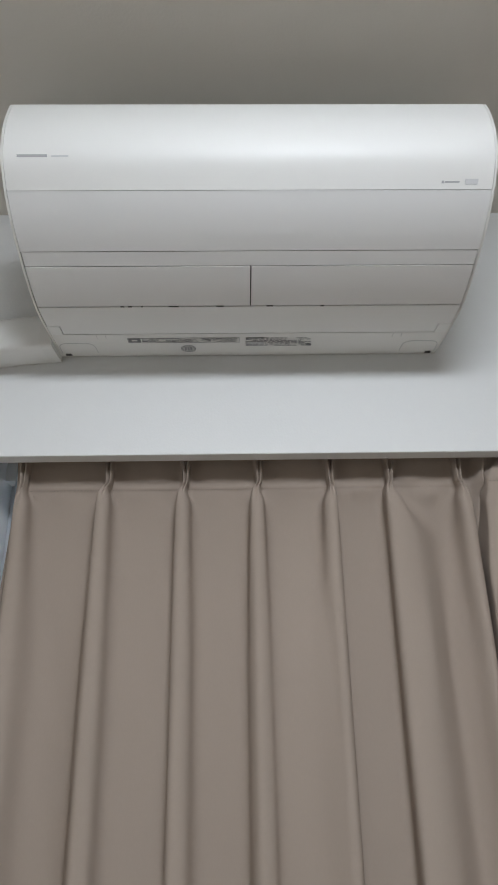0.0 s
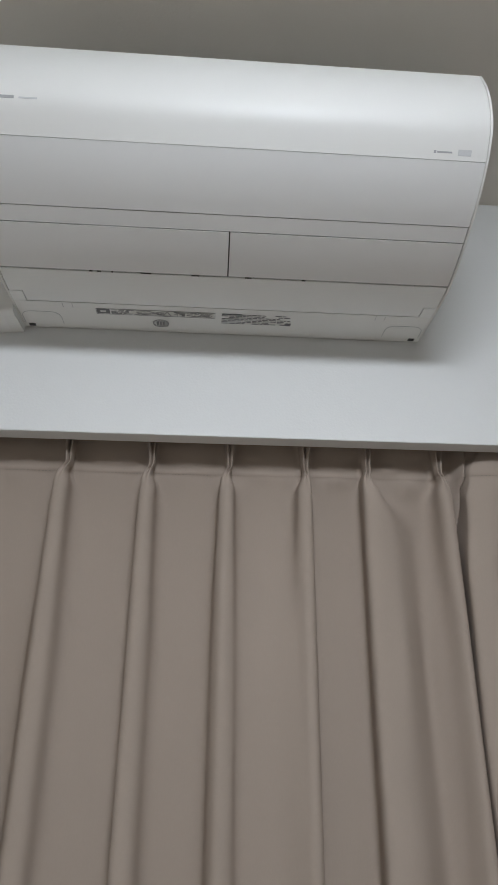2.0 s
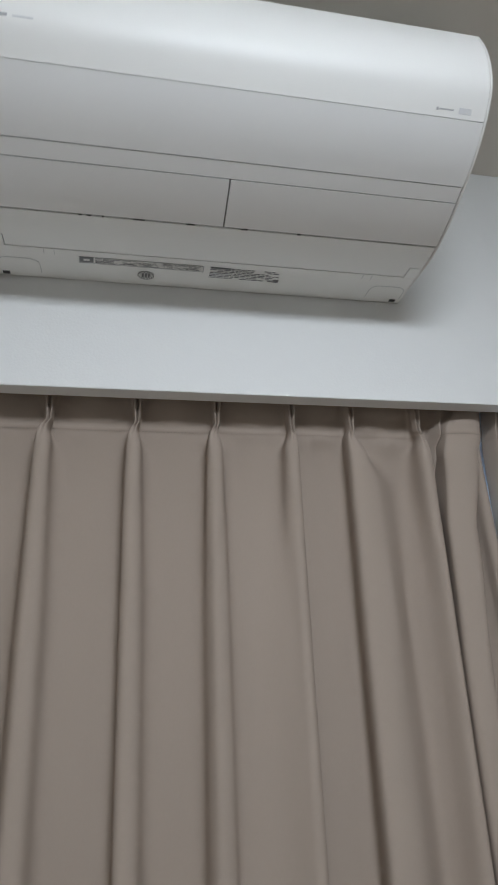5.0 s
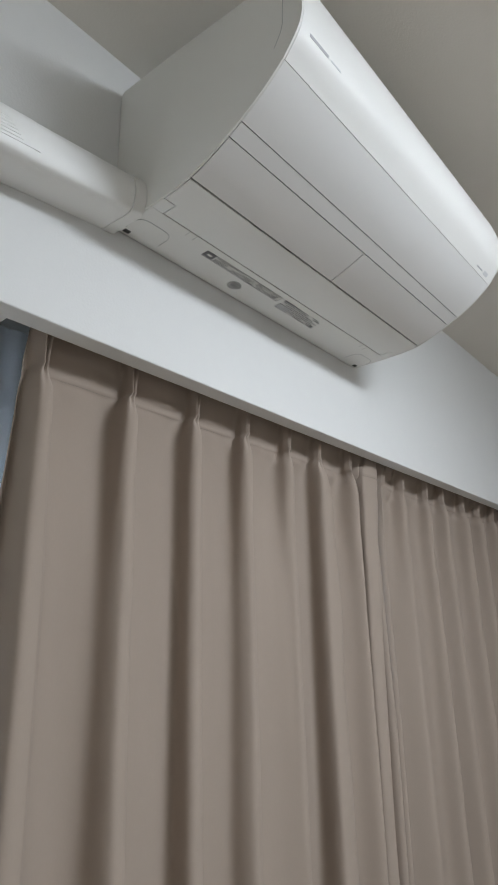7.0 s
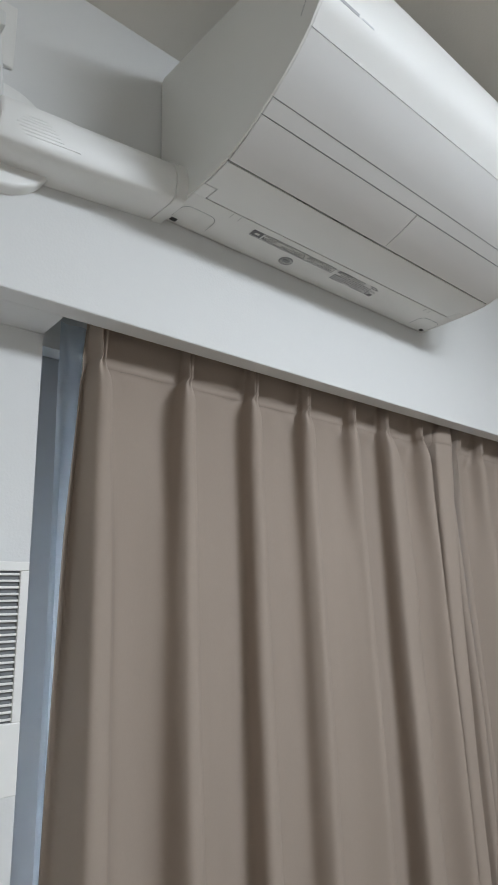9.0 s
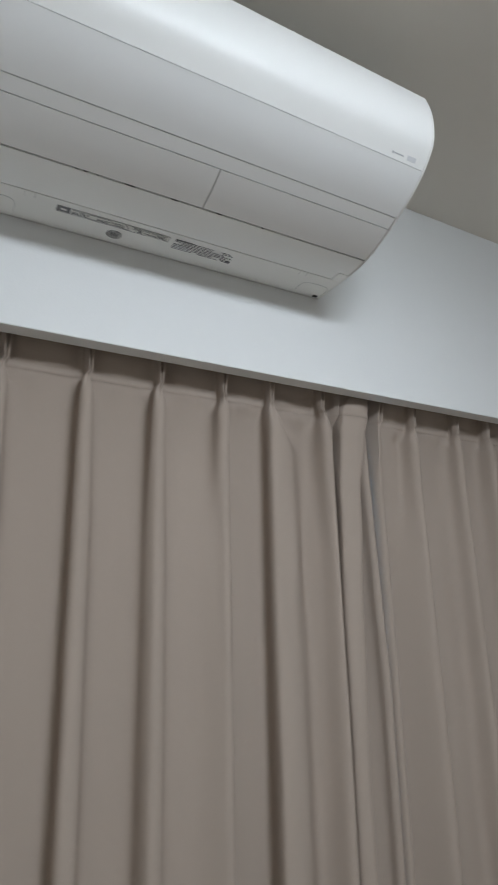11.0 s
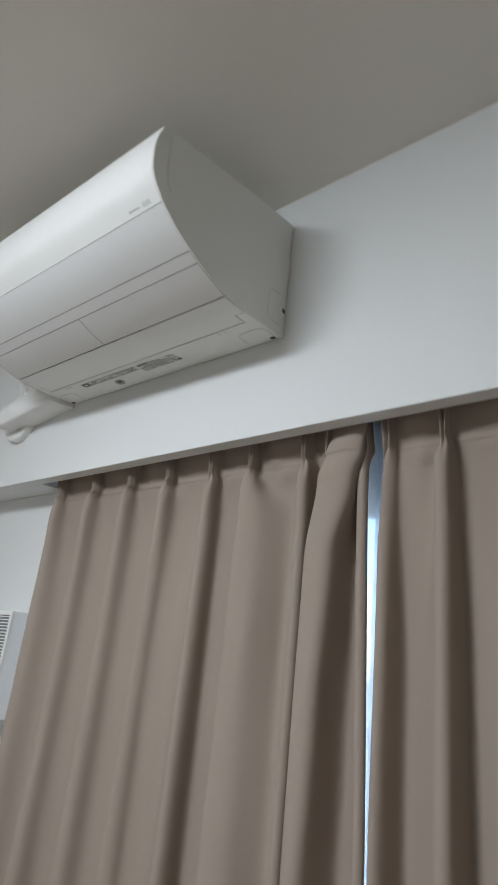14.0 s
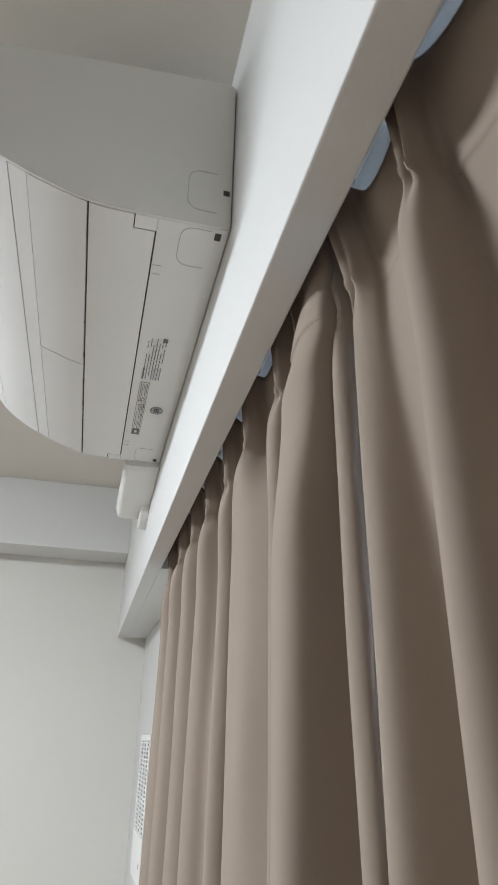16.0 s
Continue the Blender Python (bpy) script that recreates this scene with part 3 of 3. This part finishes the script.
def outline(pts, width, depth_axis, at, mat, name):
    """A thin scored line along the points."""
    bm = bmesh.new()
    P = [Vector(p) for p in pts]
    for a, b in zip(P, P[1:]):
        d = (b - a).normalized()
        n = Vector((-d.y, d.x)) * width / 2
        q = [a - n - d * width / 2, b - n + d * width / 2, b + n + d * width / 2, a + n - d * width / 2]
        v = []
        for lift in (0.0, 0.0004):
            v.append([bm.verts.new((c.x, c.y, at + lift) if depth_axis == "z" else (at - lift if at > 0 else at + lift, c.x, c.y)) for c in q])
        bm.faces.new(v[0])
        bm.faces.new(v[1][::-1])
        for i in range(4):
            bm.faces.new((v[0][i], v[0][(i + 1) % 4], v[1][(i + 1) % 4], v[1][i]))
    return ac_part(name, bm, mat)


def rounded(x0, y0, x1, y1, r, n=5):
    """Three sides of a rounded rectangle, open towards larger y."""
    pts = [(x1, y1)]
    for cx, cy, a0 in ((x1 - r, y0 + r, 0), (x0 + r, y0 + r, -90)):
        for i in range(n + 1):
            a = radians(a0 - 90 * i / n)
            pts.append((cx + r * math.cos(a), cy + r * math.sin(a)))
    return pts + [(x0, y1)]


outline(rounded(0.318, 0.944, 0.392, 0.984, 0.018), 0.0008, "z", 2.2203, PALE_INK, "knockout_line")
outline(rounded(-0.392, 0.944, -0.318, 0.984, 0.018), 0.0008, "z", 2.2203, PALE_INK, "knockout_line")
outline([(y, z) for z, y in rounded(2.247, 0.947, 2.322, 0.987, 0.018)], 0.0008, "x", 0.4004, PALE_INK, "knockout_line")

for s_ in (-1, 1):
    outline([(0.624, 2.473), (0.626, 2.431), (0.628, 2.385), (0.632, 2.371), (0.644, 2.351)], 0.0008, "x", s_ * 0.4004, PALE_INK, "casing_seam")

# soot along the flap seam
for i in range(9):
    x = -0.385 + 0.77 * noise.random()
    w = 0.002 + 0.012 * noise.random()
    ac_part("dust_streak", box((x, 0.8185, 2.2252), (x + w, 0.8205 + 0.0008 * noise.random(), 2.2262)), SOOT)

# printed labels: bars for what cannot be read
ac_part("warning_label", on_under((-0.205, 0.9265), (-0.022, 0.9425), 2.22105), LABEL, "pale warning label with fine print")
ac_part("label_icon", on_under((-0.246, 0.9275), (-0.222, 0.9425), 2.2208), INK, "black square pictogram")
ac_part("label_icon", on_under((-0.2395, 0.9325), (-0.2285, 0.9375), 2.2205), LABEL)
bm = bmesh.new()
for y in (0.9295, 0.9325, 0.9355, 0.9385, 0.9410):
    x = -0.219
    while x < -0.028:
        w = random.uniform(0.006, 0.02)
        if abs(x + 0.11) > 0.010 and random.random() < 0.82:
            box((x, y - 0.0005, 2.2204), (min(x + w, -0.026), y + 0.0005, 2.2210), 0, bm)
        x += w + 0.003
ac_part("fine_print", bm, INK, "rows of unreadable fine print")
tri = bmesh.new()
for a, b in (((-0.120, 0.9415), (-0.1125, 0.9285)), ((-0.1125, 0.9285), (-0.105, 0.9415)), ((-0.120, 0.9415), (-0.105, 0.9415))):
    d = (Vector(b) - Vector(a)).normalized()
    n = Vector((-d.y, d.x)) * 0.0008
    tri.faces.new([tri.verts.new((p.x, p.y, 2.2203)) for p in (Vector(a) - n, Vector(b) - n, Vector(b) + n, Vector(a) + n)])
bmesh.ops.solidify(tri, geom=tri.faces[:], thickness=0.0004)
ac_part("warning_triangle", tri, INK)
bm = bmesh.new()
for r_, y in enumerate((0.9285, 0.9335, 0.9385, 0.9435, 0.9485, 0.9535, 0.9585)):
    x = -0.008
    while x < (0.122 if r_ % 2 else 0.112):
        w = random.uniform(0.004, 0.014)
        if random.random() < (0.96 if x < 0.035 else 0.84):
            box((x, y - 0.0007, 2.2203), (x + w, y + 0.0007, 2.2210), 0, bm)
        x += w + 0.0025
ac_part("rating_plate", bm, INK, "rows of unreadable rating print")
ac_part("title_bar", on_under((-0.008, 0.9268), (0.030, 0.9300), 2.2202), INK, "dark bar in place of a maker's name")
ac_part("rating_block", on_under((-0.006, 0.9435), (0.030, 0.9600), 2.2206), BADGE)
ac_part("rating_block", on_under((0.118, 0.9525), (0.128, 0.9605), 2.2206), INK)
ring = [(-0.127 + 0.0150 * math.cos(radians(15 * i)), 0.969 + 0.0125 * math.sin(radians(15 * i))) for i in range(25)]
outline(ring, 0.0012, "z", 2.2203, INK, "round_mark")
outline([(lerp(-0.127, x, 0.62), lerp(0.969, y, 0.62)) for x, y in ring], 0.0008, "z", 2.2203, PALE_INK, "round_mark")
bm = bmesh.new()
for x in (-0.1325, -0.127, -0.1215):
    box((x - 0.0018, 0.9635, 2.2202), (x + 0.0018, 0.9745, 2.2208), 0, bm)
for i in range(14):
    a = radians(360 / 14 * i)
    x, y = -0.127 + 0.0122 * math.cos(a), 0.969 + 0.0102 * math.sin(a)
    box((x - 0.0008, y - 0.0008, 2.2202), (x + 0.0008, y + 0.0008, 2.2208), 0, bm)
ac_part("round_mark", bm, INK, "grey ring-shaped mark with unreadable signs")
# border of the warning label, and the two clips behind the louvre
outline([(-0.247, 0.9262), (-0.021, 0.9262), (-0.021, 0.9438), (-0.247, 0.9438), (-0.247, 0.9262)], 0.0007, "z", 2.2203, INK, "label_border")
outline([(-0.093, 0.9262), (-0.093, 0.9438)], 0.0006, "z", 2.2203, INK, "label_border")
for s_ in (-1, 1):
    for x in (0.289, 0.307):
        outline([(s_ * x, 0.9135), (s_ * x, 0.9255)], 0.0007, "z", 2.2203, PALE_INK, "clip_line")


def front_y(z):
    for (y0, z0), (y1, z1) in zip(FRONT, FRONT[1:]):
        if z1 <= z <= z0:
            return lerp(y0, y1, (z0 - z) / (z0 - z1))
    return FRONT[-1][0]


def on_front(x0, x1, z0, z1, mat, name, label=""):
    bm = bmesh.new()
    ya, yb = front_y(z0) - 0.0005, front_y(z1) - 0.0005
    v = [bm.verts.new(c) for c in ((x0, ya, z0), (x1, ya, z0), (x1, yb, z1), (x0, yb, z1), (x0, ya + 0.001, z0), (x1, ya + 0.001, z0), (x1, yb + 0.001, z1), (x0, yb + 0.001, z1))]
    for f in ((0, 1, 2, 3), (4, 5, 6, 7), (0, 1, 5, 4), (1, 2, 6, 5), (2, 3, 7, 6), (3, 0, 4, 7)):
        bm.faces.new([v[i] for i in f])
    return ac_part(name, bm, mat, label)


on_front(-0.374, -0.326, 2.3616, 2.3654, MARK, "maker_mark", "dark grey bar in place of a maker's mark")
on_front(-0.319, -0.292, 2.3622, 2.3642, BADGE, "maker_mark")
on_front(0.311, 0.3145, 2.3285, 2.3315, MARK, "badge_dot")
on_front(0.316, 0.340, 2.3292, 2.3308, PALE_INK, "badge_line")
on_front(0.3495, 0.3705, 2.3270, 2.3335, BADGE, "badge_shape", "pale grey bar in place of a model mark")

# ---------------------------------------------------------------- pipe cover and what is round it
duct = thing("pipe_duct", "white plastic pipe cover running along the beam from the air conditioner", "pipe cover", (-0.55, 1.0, 2.25))
prof = [(1.009, 2.213), (0.945, 2.209), (0.9345, 2.2105), (0.9285, 2.216), (0.9235, 2.235), (0.9235, 2.254), (0.930, 2.274), (0.945, 2.290), (0.965, 2.299), (1.009, 2.304)]
FALL = 0.11  # the cover falls away from the unit


def scaled(points, f):
    return [(1.009 + (y - 1.009) * f, 2.25 + (z - 2.25) * f) for y, z in points]


prof_s = [prof[0]] + spline(prof[1:-1], 4) + [prof[-1]]


def loft(sections):
    bm = bmesh.new()
    rings = [[bm.verts.new((x, y, z + FALL * (x + 0.41))) for y, z in pts] for x, pts in sections]
    for a, b in zip(rings, rings[1:]):
        for i in range(len(a)):
            bm.faces.new((a[i], a[(i + 1) % len(a)], b[(i + 1) % len(a)], b[i]))
    bm.faces.new(rings[0])
    bm.faces.new(rings[-1])
    return bm


in_parent(part("cover", loft([(-0.423, prof_s), (-0.60, prof_s), (-0.602, scaled(prof_s, 1.010)), (-0.704, scaled(prof_s, 1.010)), (-0.709, scaled(prof_s, 0.985)), (-0.7105, scaled(prof_s, 0.95))]), DUCT, duct, "", True), duct)
in_parent(part("collar", loft([(-0.4005, scaled(prof_s, 1.035)), (-0.4225, scaled(prof_s, 1.035))]), AGED, duct, "ivory collar against the unit"), duct)
for i in range(7):
    z = 2.225 + 0.0048 * i
    y = next(lerp(a[0], c[0], (z - a[1]) / (c[1] - a[1])) for a, c in zip(prof_s, prof_s[1:]) if a[1] <= z < c[1]) - 0.0004
    x0, x1 = -0.688 + 0.004 * abs(i - 3), -0.592 - (0.022 if i else 0.0) - 0.005 * i
    in_parent(part("grip_rib", tube([(x0, y, z + FALL * (x0 + 0.41)), (x1, y, z + FALL * (x1 + 0.41))], 0.0012, 6), DUCT, duct), duct)

bm = disc(0.088, 0.024, 48, 0.006)
bmesh.ops.translate(bm, verts=bm.verts, vec=(-0.690, BEAM_Y, 2.235))
in_parent(part("wall_cap", bm, DUCT, duct, "round cap over the pipe hole", True), duct)

outlet = thing("power_outlet", "white wall outlet plate high on the beam", "outlet", (-0.72, BEAM_Y, 2.43))
face = part("plate", box((-0.035, -0.008, -0.06), (0.045, 0.0, 0.06), 0.003), PLASTIC, outlet)
part("socket", box((-0.012, -0.0105, -0.03), (0.022, -0.0075, 0.03), 0.002), CASING, face)
in_parent(part("plug", box((-0.728, 0.972, 2.41), (-0.700, 1.0, 2.438), 0.004), CABLE, ac), ac)
cord = spline([(-0.714, 0.978, 2.412), (-0.712, 0.968, 2.385), (-0.703, 0.975, 2.34), (-0.696, 0.985, 2.30), (-0.69, 0.99, 2.26)], 6)
in_parent(part("power_cord", tube(cord, 0.0042, 10), CABLE, ac, "pale power cord", True), ac)

# ---------------------------------------------------------------- wall ventilator
VX0, VX1, VZ0, VZ1, VY = -0.794, -0.580, 1.320, 1.617, 1.058
vent = thing("wall_ventilator", "white louvred wall ventilator box beside the curtain", "ventilator", (-0.69, WALL_Y, 1.47))
bm = box((VX0, VY + 0.006, VZ0), (VX1, WALL_Y, VZ1), 0.003)
in_parent(part("housing", bm, PANEL, vent), vent)
GX0, GX1, GZ0, GZ1 = VX0 + 0.009, VX1 - 0.012, 1.408, 1.604
bm = box((VX0, VY, VZ0), (VX1, VY + 0.006, GZ0), 0.0015)
box((VX0, VY, GZ1), (VX1, VY + 0.006, VZ1), 0.0015, bm)
box((VX0, VY, GZ0), (GX0, VY + 0.006, GZ1), 0.001, bm)
box((GX1, VY, GZ0), (VX1, VY + 0.006, GZ1), 0.001, bm)
plate = in_parent(part("face_plate", bm, PLASTIC, vent), vent)
in_parent(part("filter", box((GX0, VY + 0.0045, GZ0), (GX1, VY + 0.0058, GZ1)), FILTER, vent, "grey filter behind the slats"), vent)
for f in (1 / 3, 2 / 3):
    x = lerp(GX0, GX1, f)
    part("divider", box((x - 0.002, VY, GZ0), (x + 0.002, VY + 0.0045, GZ1)), PLASTIC, plate)
slat_mesh = None
N_SLAT = 22
for i in range(N_SLAT):
    z = GZ0 + (i + 0.5) * (GZ1 - GZ0) / N_SLAT
    if slat_mesh is None:
        ob = part("slat", box((GX0, VY + 0.0010, -0.0016), (GX1, VY + 0.0040, 0.0016), 0.0006, seg=1), PLASTIC, plate)
        slat_mesh = ob.data
    else:
        ob = new("slat", slat_mesh)
        ob.parent = plate
    ob.location = (0, 0, z)
in_parent(part("indicator", box((VX1 - 0.04, VY - 0.0006, 1.352), (VX1 - 0.03, VY + 0.0004, 1.362)), PALE_INK, vent), vent)

knob = thing("round_air_inlet", "round white air inlet cover on the window wall", "air inlet", (-0.648, WALL_Y, 1.163))
part("cover", disc(0.064, 0.026, 48, 0.012), PLASTIC, knob, "", True)
part("base_ring", disc(0.068, 0.008, 48, 0.002), PANEL, knob)
